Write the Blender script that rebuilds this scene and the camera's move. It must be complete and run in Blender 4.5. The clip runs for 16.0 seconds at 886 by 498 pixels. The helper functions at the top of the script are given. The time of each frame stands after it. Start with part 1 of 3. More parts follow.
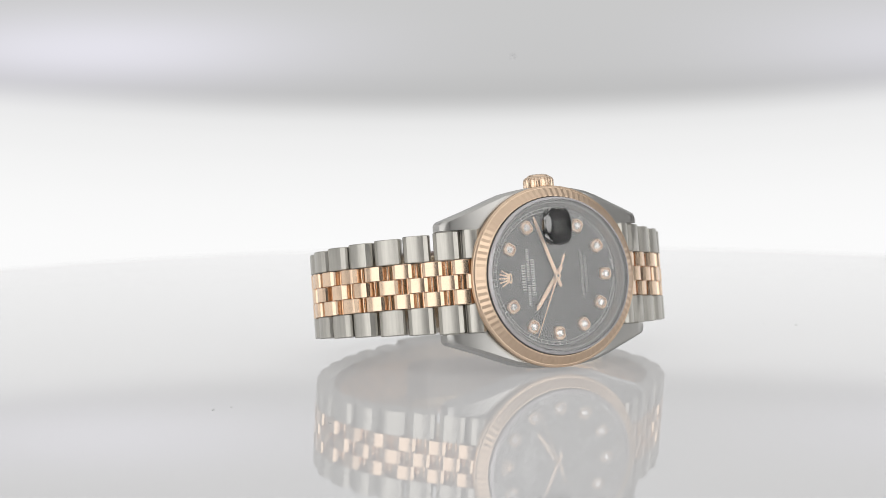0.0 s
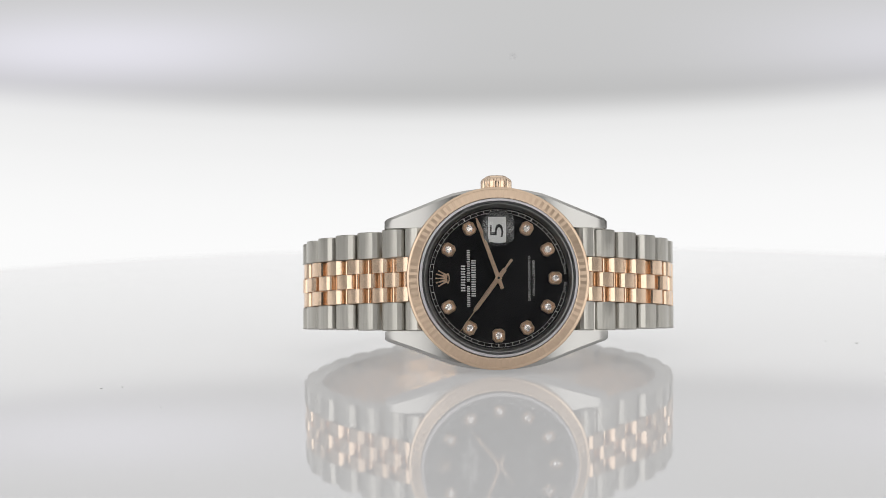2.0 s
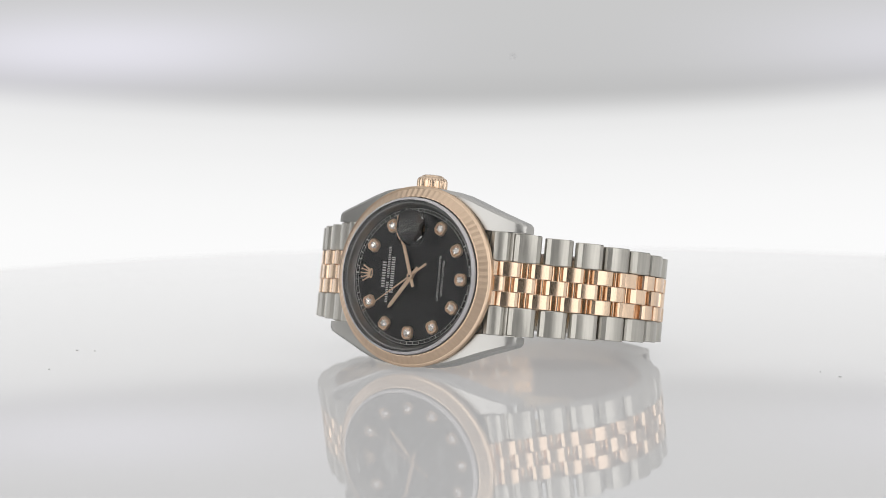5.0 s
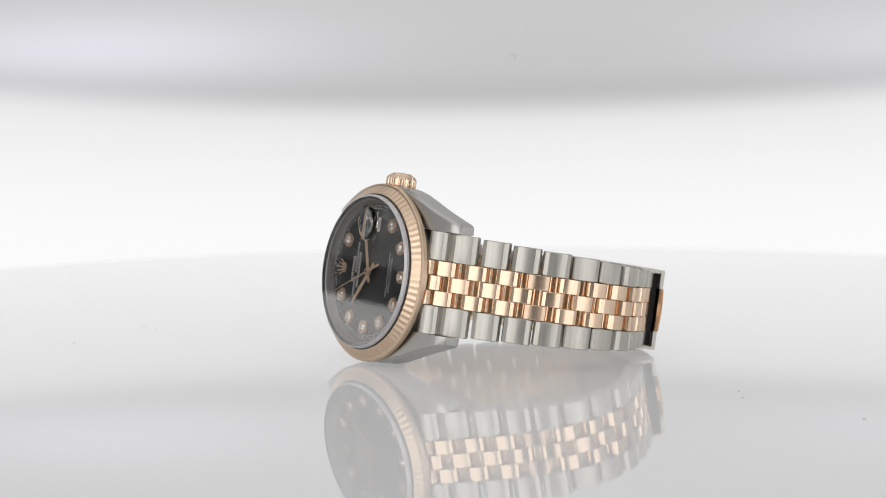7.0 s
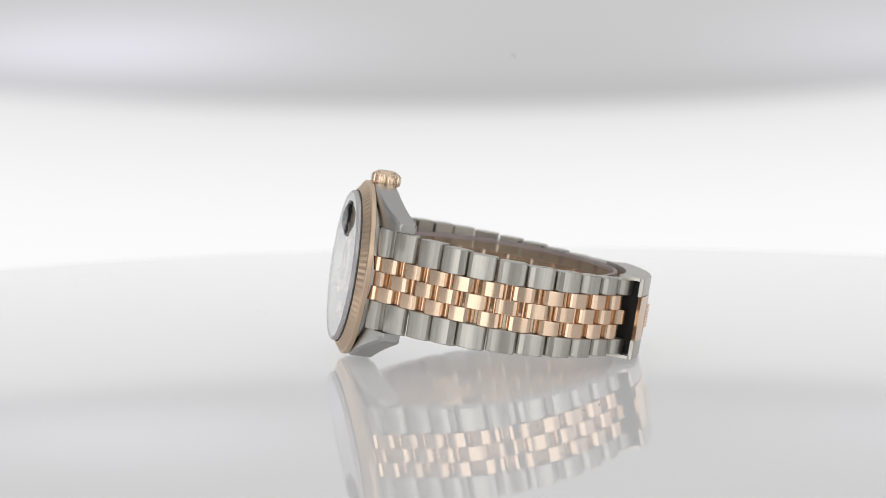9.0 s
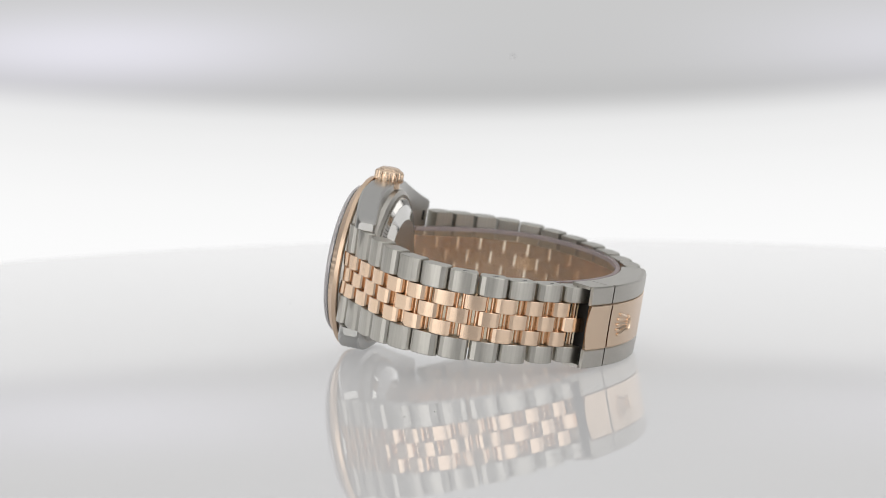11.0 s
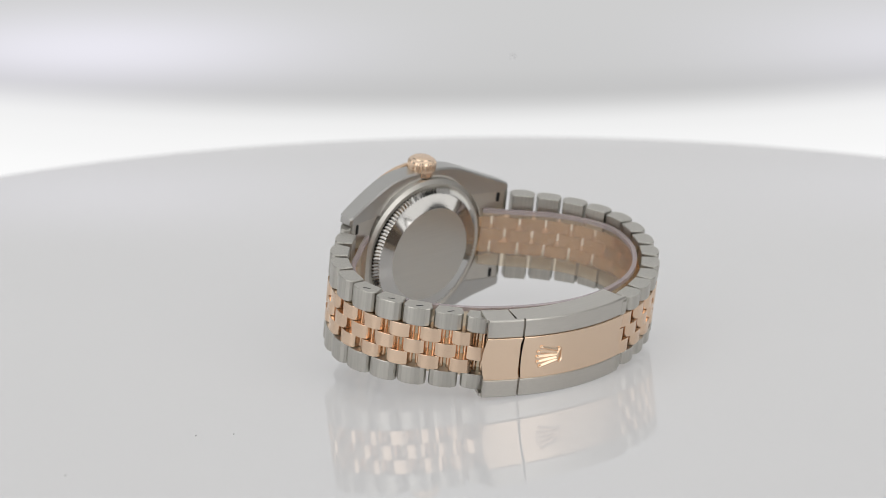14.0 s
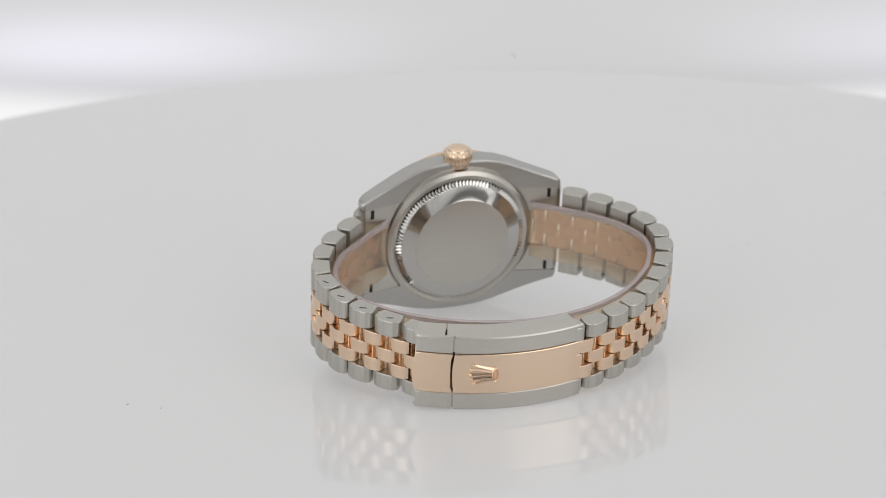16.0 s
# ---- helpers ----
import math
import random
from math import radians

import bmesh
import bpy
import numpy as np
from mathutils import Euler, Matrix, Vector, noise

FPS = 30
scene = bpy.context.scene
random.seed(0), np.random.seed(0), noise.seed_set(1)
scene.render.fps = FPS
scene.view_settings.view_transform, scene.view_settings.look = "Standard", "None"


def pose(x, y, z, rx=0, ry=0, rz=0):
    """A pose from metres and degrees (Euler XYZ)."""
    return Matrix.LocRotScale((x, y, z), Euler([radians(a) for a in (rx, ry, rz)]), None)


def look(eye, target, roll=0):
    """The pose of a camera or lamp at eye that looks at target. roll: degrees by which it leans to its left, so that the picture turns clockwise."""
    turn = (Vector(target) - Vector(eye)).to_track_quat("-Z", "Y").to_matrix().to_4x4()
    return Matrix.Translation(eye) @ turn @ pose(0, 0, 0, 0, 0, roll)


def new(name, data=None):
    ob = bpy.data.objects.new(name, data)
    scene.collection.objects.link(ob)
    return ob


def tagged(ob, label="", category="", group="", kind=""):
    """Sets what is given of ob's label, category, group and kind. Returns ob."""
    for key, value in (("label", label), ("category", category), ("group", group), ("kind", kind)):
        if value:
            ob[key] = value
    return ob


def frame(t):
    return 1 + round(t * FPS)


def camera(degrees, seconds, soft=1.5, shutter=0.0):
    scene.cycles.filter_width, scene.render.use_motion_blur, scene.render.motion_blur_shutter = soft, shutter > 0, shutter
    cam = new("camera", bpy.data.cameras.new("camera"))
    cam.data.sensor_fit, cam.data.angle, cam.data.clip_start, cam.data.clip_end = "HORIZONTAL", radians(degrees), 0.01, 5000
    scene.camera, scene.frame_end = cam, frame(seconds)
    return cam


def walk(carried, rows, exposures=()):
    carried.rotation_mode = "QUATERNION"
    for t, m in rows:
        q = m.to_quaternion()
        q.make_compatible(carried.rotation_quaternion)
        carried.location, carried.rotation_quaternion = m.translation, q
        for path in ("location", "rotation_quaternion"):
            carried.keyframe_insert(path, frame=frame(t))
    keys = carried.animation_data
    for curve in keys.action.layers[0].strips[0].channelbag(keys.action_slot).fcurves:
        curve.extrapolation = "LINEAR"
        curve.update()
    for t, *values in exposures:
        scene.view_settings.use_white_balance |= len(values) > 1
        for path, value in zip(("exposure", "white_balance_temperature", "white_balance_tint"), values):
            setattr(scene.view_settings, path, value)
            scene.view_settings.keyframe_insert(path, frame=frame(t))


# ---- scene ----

MM = 0.001

# ---- camera: stands still on its tripod ----
cam = camera(20.0, 16.0, soft=0.85)
cam.data.dof.use_dof = True
cam.data.dof.focus_distance = 0.482
cam.data.dof.aperture_fstop = 24.0
EYE = Vector((-9.62, -506.84, 72.17)) * MM
AHEAD = Vector((0.0, 0.99474, -0.10242))
CAMERA_POSE = look(EYE, EYE + AHEAD, -0.582)
walk(cam, [(0.0, CAMERA_POSE), (16.0, CAMERA_POSE)], [(0.0, -0.03), (9.0, -0.03), (12.5, 0.0), (14.5, 0.07), (16.0, 0.11)])

# ---- spin and tilt of the turntable: seconds, tilt, spin (degrees) ----
TURNS = [
    (0.0, 0.0, 23.19), (0.5, 0.0, 17.4), (1.0, 0.0, 11.58), (1.5, 0.0, 5.79), (2.0, 0.0, 0.0),
    (2.5, 0.0, -5.79), (3.0, 0.0, -11.66), (3.5, 0.0, -17.55), (4.0, 0.0, -23.48), (4.5, 0.0, -29.42),
    (5.0, 0.0, -35.36), (5.5, 0.0, -41.28), (6.0, 0.0, -47.2), (6.5, 0.0, -53.11), (7.0, 0.0, -58.99),
    (7.5, 0.0, -64.94), (8.0, 0.0, -70.98), (8.5, 0.0, -77.07), (9.0, 0.0, -83.16), (9.5, 0.0, -89.18),
    (10.0, 0.02, -95.18), (10.5, 0.15, -101.16), (11.0, 0.62, -107.08), (11.5, 1.6, -112.95),
    (12.0, 3.08, -118.65), (12.5, 4.6, -124.37), (13.0, 6.05, -130.06), (13.5, 7.45, -135.75),
    (14.0, 8.81, -141.53), (14.5, 10.16, -147.32), (15.0, 11.5, -153.1), (15.5, 12.83, -158.87), (16.0, 14.18, -164.66),
]

# the dial's centre and the watch's lean as it lies on the case side and the clasp
SEAT = Matrix.Translation(Vector((0.90, -27.73, 17.07)) * MM) @ Matrix((
    (0.9988, 0.0469, -0.0118, 0), (-0.0483, 0.9843, -0.1698, 0), (0.0037, 0.1701, 0.9854, 0), (0, 0, 0, 1))).transposed().to_4x4()
q_seat = SEAT.to_quaternion()
SEAT = Matrix.LocRotScale(SEAT.translation, q_seat, None)
TOP = -1.0 * MM          # upper face of the turntable, from the pivot
TABLE_R = 0.208


# ---- world and light ----
world = bpy.data.worlds.new("studio_world")
scene.world = world
world.use_nodes = True
world.node_tree.nodes["Background"].inputs[0].default_value = (1.0, 0.99, 0.98, 1)
world.node_tree.nodes["Background"].inputs[1].default_value = 0.25


# ---- materials ----
def mat(name, color, rough=0.5, metal=0.0, ior=1.5, noise_scale=0.0, noise_amount=0.0, bump=0.0, bump_scale=0.0,
        rough_var=0.0, stretch=(1, 1, 1), transmission=0.0, coat=0.0, spec=0.5):
    m = bpy.data.materials.new(name)
    m.use_nodes = True
    nt = m.node_tree
    b = nt.nodes["Principled BSDF"]
    b.inputs["Base Color"].default_value = (*color, 1)
    b.inputs["Roughness"].default_value = rough
    b.inputs["Metallic"].default_value = metal
    b.inputs["IOR"].default_value = ior
    b.inputs["Transmission Weight"].default_value = transmission
    b.inputs["Coat Weight"].default_value = coat
    b.inputs["Specular IOR Level"].default_value = spec
    if noise_scale:
        tc = nt.nodes.new("ShaderNodeTexCoord")
        mp = nt.nodes.new("ShaderNodeMapping")
        mp.inputs["Scale"].default_value = stretch
        nt.links.new(tc.outputs["Object"], mp.inputs["Vector"])
        n1 = nt.nodes.new("ShaderNodeTexNoise")
        n1.inputs["Scale"].default_value = noise_scale
        n1.inputs["Detail"].default_value = 5
        nt.links.new(mp.outputs[0], n1.inputs["Vector"])
        mix = nt.nodes.new("ShaderNodeMix")
        mix.data_type = "RGBA"
        dark = [c * (1 - noise_amount) for c in color]
        light = [min(1, c * (1 + noise_amount)) for c in color]
        mix.inputs["A"].default_value = (*dark, 1)
        mix.inputs["B"].default_value = (*light, 1)
        nt.links.new(n1.outputs["Fac"], mix.inputs["Factor"])
        nt.links.new(mix.outputs["Result"], b.inputs["Base Color"])
        if rough_var:
            n2 = nt.nodes.new("ShaderNodeTexNoise")
            n2.inputs["Scale"].default_value = noise_scale * 0.15
            nt.links.new(tc.outputs["Object"], n2.inputs["Vector"])
            mr = nt.nodes.new("ShaderNodeMapRange")
            mr.inputs["To Min"].default_value = max(0.0, rough - rough_var)
            mr.inputs["To Max"].default_value = rough + rough_var
            nt.links.new(n2.outputs["Fac"], mr.inputs["Value"])
            nt.links.new(mr.outputs[0], b.inputs["Roughness"])
        if bump:
            bp = nt.nodes.new("ShaderNodeBump")
            bp.inputs["Strength"].default_value = bump
            bp.inputs["Distance"].default_value = bump_scale
            nt.links.new(n1.outputs["Fac"], bp.inputs["Height"])
            nt.links.new(bp.outputs[0], b.inputs["Normal"])
    return m


def glow(name, color, strength):
    m = bpy.data.materials.new(name)
    m.use_nodes = True
    nt = m.node_tree
    nt.nodes.remove(nt.nodes["Principled BSDF"])
    e = nt.nodes.new("ShaderNodeEmission")
    e.inputs[0].default_value = (*color, 1)
    e.inputs[1].default_value = strength
    nt.links.new(e.outputs[0], nt.nodes["Material Output"].inputs["Surface"])
    return m


def softbox_glow(half, strength, border=0.045):
    """A softbox cloth, dimmer towards its two upright borders."""
    m = glow("softbox_diffuser", (1.0, 0.985, 0.965), strength)
    nt = m.node_tree
    tc = nt.nodes.new("ShaderNodeTexCoord")
    sp = nt.nodes.new("ShaderNodeSeparateXYZ")
    nt.links.new(tc.outputs["Object"], sp.inputs[0])
    ab = nt.nodes.new("ShaderNodeMath")
    ab.operation = "ABSOLUTE"
    nt.links.new(sp.outputs["X"], ab.inputs[0])
    mr = nt.nodes.new("ShaderNodeMapRange")
    mr.interpolation_type = "SMOOTHSTEP"
    for key, value in (("From Min", half - border), ("From Max", half), ("To Min", strength), ("To Max", 0.03 * strength)):
        mr.inputs[key].default_value = value
    nt.links.new(ab.outputs[0], mr.inputs["Value"])
    nt.links.new(mr.outputs[0], nt.nodes["Emission"].inputs[1])
    return m


STEEL = mat("brushed_steel", (0.54, 0.525, 0.485), 0.37, 1.0, noise_scale=2600, noise_amount=0.2, bump=0.2, bump_scale=0.00002, rough_var=0.05, stretch=(1, 1, 0.03))
STEEL_SIDE = mat("satin_steel", (0.585, 0.565, 0.525), 0.36, 1.0, noise_scale=2600, noise_amount=0.05, bump=0.08, bump_scale=0.00002, rough_var=0.05, stretch=(0.05, 1, 1))
STEEL_POLISHED = mat("polished_steel", (0.60, 0.59, 0.57), 0.09, 1.0, noise_scale=300, noise_amount=0.02, rough_var=0.03)
STEEL_FLANK = mat("polished_flank_steel", (0.50, 0.495, 0.48), 0.33, 1.0, noise_scale=900, noise_amount=0.02, rough_var=0.03)
GOLD = mat("rose_gold", (0.845, 0.64, 0.478), 0.23, 1.0, noise_scale=500, noise_amount=0.03, rough_var=0.04)
GOLD_SATIN = mat("satin_rose_gold", (0.85, 0.66, 0.50), 0.27, 1.0, noise_scale=7000, noise_amount=0.02, stretch=(0.02, 0.02, 1))
GOLD_HAND = mat("brushed_gold", (0.84, 0.62, 0.45), 0.42, 1.0, noise_scale=900, noise_amount=0.04, rough_var=0.05)
GOLD_BEZEL = mat("bezel_rose_gold", (0.76, 0.58, 0.43), 0.32, 1.0, noise_scale=500, noise_amount=0.03, rough_var=0.04)
DIAL = mat("black_lacquer", (0.006, 0.006, 0.007), 0.22, 0.0, noise_scale=900, noise_amount=0.2, rough_var=0.05)
PRINT = mat("white_print", (0.85, 0.84, 0.82), 0.5)
STEEL_RING = mat("ring_steel", (0.36, 0.355, 0.35), 0.34, 1.0, noise_scale=900, noise_amount=0.1, rough_var=0.04)
LEDGE_GREY = mat("ledge_grey", (0.10, 0.10, 0.10), 0.45, noise_scale=400, noise_amount=0.1)
INK = mat("black_ink", (0.01, 0.01, 0.01), 0.5)
DARK = mat("dark_parts_and_shade", (0.008, 0.008, 0.008), 0.6)
DATE_WHITE = mat("date_wheel_white", (0.8, 0.8, 0.79), 0.5)
SAPPHIRE = mat("sapphire_crystal", (1, 1, 1), 0.0, 0.0, ior=1.72, transmission=1.0)
DIAMOND = mat("diamond", (0.92, 0.88, 0.86), 0.16, 1.0)
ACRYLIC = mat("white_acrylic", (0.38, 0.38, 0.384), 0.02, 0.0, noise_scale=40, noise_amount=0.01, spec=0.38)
ACRYLIC.node_tree.nodes["Principled BSDF"].inputs["Emission Color"].default_value = (1.0, 0.995, 1.0, 1)   # even glow added to the plate itself, no lamp below
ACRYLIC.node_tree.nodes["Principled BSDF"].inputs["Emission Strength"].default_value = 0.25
PANEL_GREY = mat("matt_grey_panel", (0.55, 0.55, 0.57), 0.7, noise_scale=6, noise_amount=0.03)
WALL_GREY = mat("pale_felt", (0.72, 0.72, 0.72), 0.9, noise_scale=40, noise_amount=0.15)
WALL_BACK = mat("mid_grey_felt", (0.28, 0.28, 0.28), 0.9, noise_scale=40, noise_amount=0.15)
WALL_DARK = mat("dark_felt", (0.03, 0.03, 0.03), 0.9, noise_scale=40, noise_amount=0.2)
FLOOR_WHITE = mat("white_floor", (0.7, 0.7, 0.7), 0.6, noise_scale=10, noise_amount=0.04)
LED = glow("led_diffuser", (1.0, 0.99, 0.975), 0.85)
FILL_GLOW = glow("fill_strip_glow", (1.0, 0.985, 0.965), 1.0)
DUST = mat("dust", (0.4, 0.4, 0.4), 0.9)


def liner_material(name, tint, haze, gloss, milk):
    """A clear skin: see-through, with some milky haze and gloss."""
    m = bpy.data.materials.new(name)
    m.use_nodes = True
    nt = m.node_tree
    nt.nodes.remove(nt.nodes["Principled BSDF"])
    t = nt.nodes.new("ShaderNodeBsdfTransparent")
    t.inputs[0].default_value = (*tint, 1)
    g = nt.nodes.new("ShaderNodeBsdfGlossy")
    g.inputs["Color"].default_value = (0.9, 0.88, 0.88, 1)
    g.inputs["Roughness"].default_value = 0.18
    mx = nt.nodes.new("ShaderNodeMixShader")
    mx.inputs[0].default_value = gloss
    milky = nt.nodes.new("ShaderNodeBsdfDiffuse")
    milky.inputs[0].default_value = (*milk, 1)
    m2 = nt.nodes.new("ShaderNodeMixShader")
    m2.inputs[0].default_value = haze
    nt.links.new(t.outputs[0], m2.inputs[1])
    nt.links.new(milky.outputs[0], m2.inputs[2])
    nt.links.new(m2.outputs[0], mx.inputs[1])
    nt.links.new(g.outputs[0], mx.inputs[2])
    nt.links.new(mx.outputs[0], nt.nodes["Material Output"].inputs["Surface"])
    return m


LINER = liner_material("clear_film", (0.97, 0.91, 0.80), 0.17, 0.06, (0.72, 0.64, 0.60))
FILM_EDGE = liner_material("milky_film_edge", (0.92, 0.88, 0.88), 0.5, 0.06, (0.60, 0.54, 0.56))
EDGE_VEIL = liner_material("glass_edge_veil", (0.97, 0.97, 0.97), 0.55, 0.12, (0.72, 0.70, 0.72))


def coated_lens_material():
    """Anti-reflection coated glass: it mirrors about half as much as plain glass."""
    m = bpy.data.materials.new("coated_magnifier")
    m.use_nodes = True
    nt = m.node_tree
    nt.nodes.remove(nt.nodes["Principled BSDF"])
    r = nt.nodes.new("ShaderNodeBsdfRefraction")
    r.inputs["Roughness"].default_value = 0.0
    r.inputs["IOR"].default_value = 1.76
    g = nt.nodes.new("ShaderNodeBsdfGlass")
    g.inputs["Roughness"].default_value = 0.0
    g.inputs["IOR"].default_value = 1.76
    mx = nt.nodes.new("ShaderNodeMixShader")
    mx.inputs[0].default_value = 0.35
    nt.links.new(r.outputs[0], mx.inputs[1])
    nt.links.new(g.outputs[0], mx.inputs[2])
    nt.links.new(mx.outputs[0], nt.nodes["Material Output"].inputs["Surface"])
    return m


LENS = coated_lens_material()


def painted_glow_material():
    """Backdrop light painted as emission: strongest at the foot, two weaker glows higher up."""
    m = bpy.data.materials.new("painted_glow_sheet")
    m.use_nodes = True
    nt = m.node_tree
    nt.nodes.remove(nt.nodes["Principled BSDF"])

    def math_node(op, a, b=None):
        n = nt.nodes.new("ShaderNodeMath")
        n.operation = op
        for i, v in enumerate((a, b)):
            if v is None:
                continue
            if isinstance(v, (int, float)):
                n.inputs[i].default_value = v
            else:
                nt.links.new(v, n.inputs[i])
        return n.outputs[0]

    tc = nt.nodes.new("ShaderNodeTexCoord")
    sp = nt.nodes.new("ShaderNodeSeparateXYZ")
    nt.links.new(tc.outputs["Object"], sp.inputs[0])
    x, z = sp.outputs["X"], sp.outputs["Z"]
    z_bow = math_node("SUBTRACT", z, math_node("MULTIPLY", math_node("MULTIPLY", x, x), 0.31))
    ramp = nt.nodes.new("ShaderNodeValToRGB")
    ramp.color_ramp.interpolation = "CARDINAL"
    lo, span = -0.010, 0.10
    # the dimming with height, down to the dark band, painted as stops
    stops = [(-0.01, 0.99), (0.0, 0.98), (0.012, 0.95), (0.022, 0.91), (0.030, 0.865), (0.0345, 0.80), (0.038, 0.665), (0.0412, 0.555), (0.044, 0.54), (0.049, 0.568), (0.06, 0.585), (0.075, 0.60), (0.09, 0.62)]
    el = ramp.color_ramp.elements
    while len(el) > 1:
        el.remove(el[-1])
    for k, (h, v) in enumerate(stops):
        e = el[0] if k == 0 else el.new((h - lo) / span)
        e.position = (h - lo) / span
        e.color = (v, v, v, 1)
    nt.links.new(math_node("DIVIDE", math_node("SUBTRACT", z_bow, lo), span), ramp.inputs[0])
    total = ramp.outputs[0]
    add = nt.nodes.new("ShaderNodeMix")
    add.data_type, add.blend_type = "RGBA", "ADD"
    spots = None
    # two soft lilac glows painted in; no lamps stand there
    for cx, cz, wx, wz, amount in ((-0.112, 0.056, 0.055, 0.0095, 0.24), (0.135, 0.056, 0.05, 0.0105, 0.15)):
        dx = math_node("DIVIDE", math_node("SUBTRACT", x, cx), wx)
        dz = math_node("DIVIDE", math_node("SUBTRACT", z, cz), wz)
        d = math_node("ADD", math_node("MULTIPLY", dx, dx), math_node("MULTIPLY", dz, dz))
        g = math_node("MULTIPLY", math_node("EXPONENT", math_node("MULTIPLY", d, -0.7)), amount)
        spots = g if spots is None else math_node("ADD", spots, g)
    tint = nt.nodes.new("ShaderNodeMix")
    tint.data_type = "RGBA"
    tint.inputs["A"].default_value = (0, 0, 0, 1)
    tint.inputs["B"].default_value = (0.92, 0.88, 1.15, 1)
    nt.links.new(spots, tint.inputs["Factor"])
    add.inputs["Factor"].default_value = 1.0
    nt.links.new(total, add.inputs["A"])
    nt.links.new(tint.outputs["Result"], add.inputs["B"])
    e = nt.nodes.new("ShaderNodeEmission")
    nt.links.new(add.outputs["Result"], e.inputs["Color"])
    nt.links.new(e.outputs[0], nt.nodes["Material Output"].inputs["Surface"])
    return m


PAINTED_GLOW = painted_glow_material()


# ---- mesh helpers ----
def mesh_of(name, bm, material, smooth=None):
    """A mesh from a bmesh; smooth: the angle in degrees below which edges are shaded round."""
    bmesh.ops.recalc_face_normals(bm, faces=bm.faces)
    if smooth is not None:
        for f in bm.faces:
            f.smooth = True
        for e in bm.edges:
            if len(e.link_faces) == 2 and e.calc_face_angle(0) > radians(smooth):
                e.smooth = False
    me = bpy.data.meshes.new(name)
    bm.to_mesh(me)
    bm.free()
    me.materials.append(material)
    return me


def part(name, bm, material, parent, label="", m=None, smooth=35):
    """One mesh object under a thing or part. m: its pose in the parent's space."""
    me = bm if isinstance(bm, bpy.types.Mesh) else mesh_of(name, bm, material, smooth)
    ob = new(name, me)
    ob.parent = parent
    if m is not None:
        ob.matrix_basis = m
    if label:
        ob["label"] = label
    return ob


def lathe(profile, axis_m=None, n=96, closed=False):
    """A turned body round local z from (radius, height) pairs in mm."""
    bm = bmesh.new()
    rings = []
    for r, h in profile:
        if r < 1e-6:
            rings.append([bm.verts.new((0, 0, h * MM))])
        else:
            rings.append([bm.verts.new((r * MM * math.cos(2 * math.pi * k / n), r * MM * math.sin(2 * math.pi * k / n), h * MM)) for k in range(n)])
    pairs = list(zip(rings, rings[1:])) + ([(rings[-1], rings[0])] if closed else [])
    for a, b in pairs:
        for k in range(n):
            j = (k + 1) % n
            if len(a) == 1 and len(b) == 1:
                continue
            if len(a) == 1:
                bm.faces.new((a[0], b[k], b[j]))
            elif len(b) == 1:
                bm.faces.new((a[k], a[j], b[0]))
            else:
                bm.faces.new((a[k], a[j], b[j], b[k]))
    if axis_m is not None:
        bm.transform(axis_m)
    return bm


def prism(profile, z0, z1, chamfer=0.12, bm=None):
    """A bar along z with the outline profile (x, y in mm), its ends a little chamfered towards the outline's middle."""
    bm = bm or bmesh.new()
    cx = sum(p[0] for p in profile) / len(profile)
    cy = sum(p[1] for p in profile) / len(profile)
    w = max(p[0] for p in profile) - min(p[0] for p in profile)
    k = 1 - 2 * chamfer / max(w, 0.01)
    levels = [(z0, k), (z0 + chamfer, 1), (z1 - chamfer, 1), (z1, k)] if chamfer else [(z0, 1), (z1, 1)]
    rings = [[bm.verts.new(((cx + (x - cx) * s) * MM, (cy + (y - cy) * s) * MM, z * MM)) for x, y in profile] for z, s in levels]
    n = len(profile)
    for a, b in zip(rings, rings[1:]):
        for i in range(n):
            bm.faces.new((a[i], a[(i + 1) % n], b[(i + 1) % n], b[i]))
    bm.faces.new(rings[0][::-1])
    bm.faces.new(rings[-1])
    return bm


def box(x0, x1, y0, y1, z0, z1, bevel=0.0, bm=None):
    """A box in metres."""
    bm = bm or bmesh.new()
    v = [bm.verts.new((x, y, z)) for x in (x0, x1) for y in (y0, y1) for z in (z0, z1)]
    for f in ((0, 1, 3, 2), (4, 6, 7, 5), (0, 4, 5, 1), (2, 3, 7, 6), (0, 2, 6, 4), (1, 5, 7, 3)):
        bm.faces.new([v[i] for i in f])
    if bevel:
        bmesh.ops.bevel(bm, geom=list(bm.edges), offset=bevel, segments=2, affect="EDGES")
    return bm


def flat_poly(points, h0, h1, bm=None):
    """A plate with the outline points (x, y in mm), from height h0 to h1 (mm)."""
    return prism(points, h0, h1, 0, bm)


# ---- the studio ----
def structure(name, bm, material, label, category, smooth=30):
    ob = new(name, mesh_of(name, bm, material, smooth))
    return tagged(ob, label, category, kind="structure")


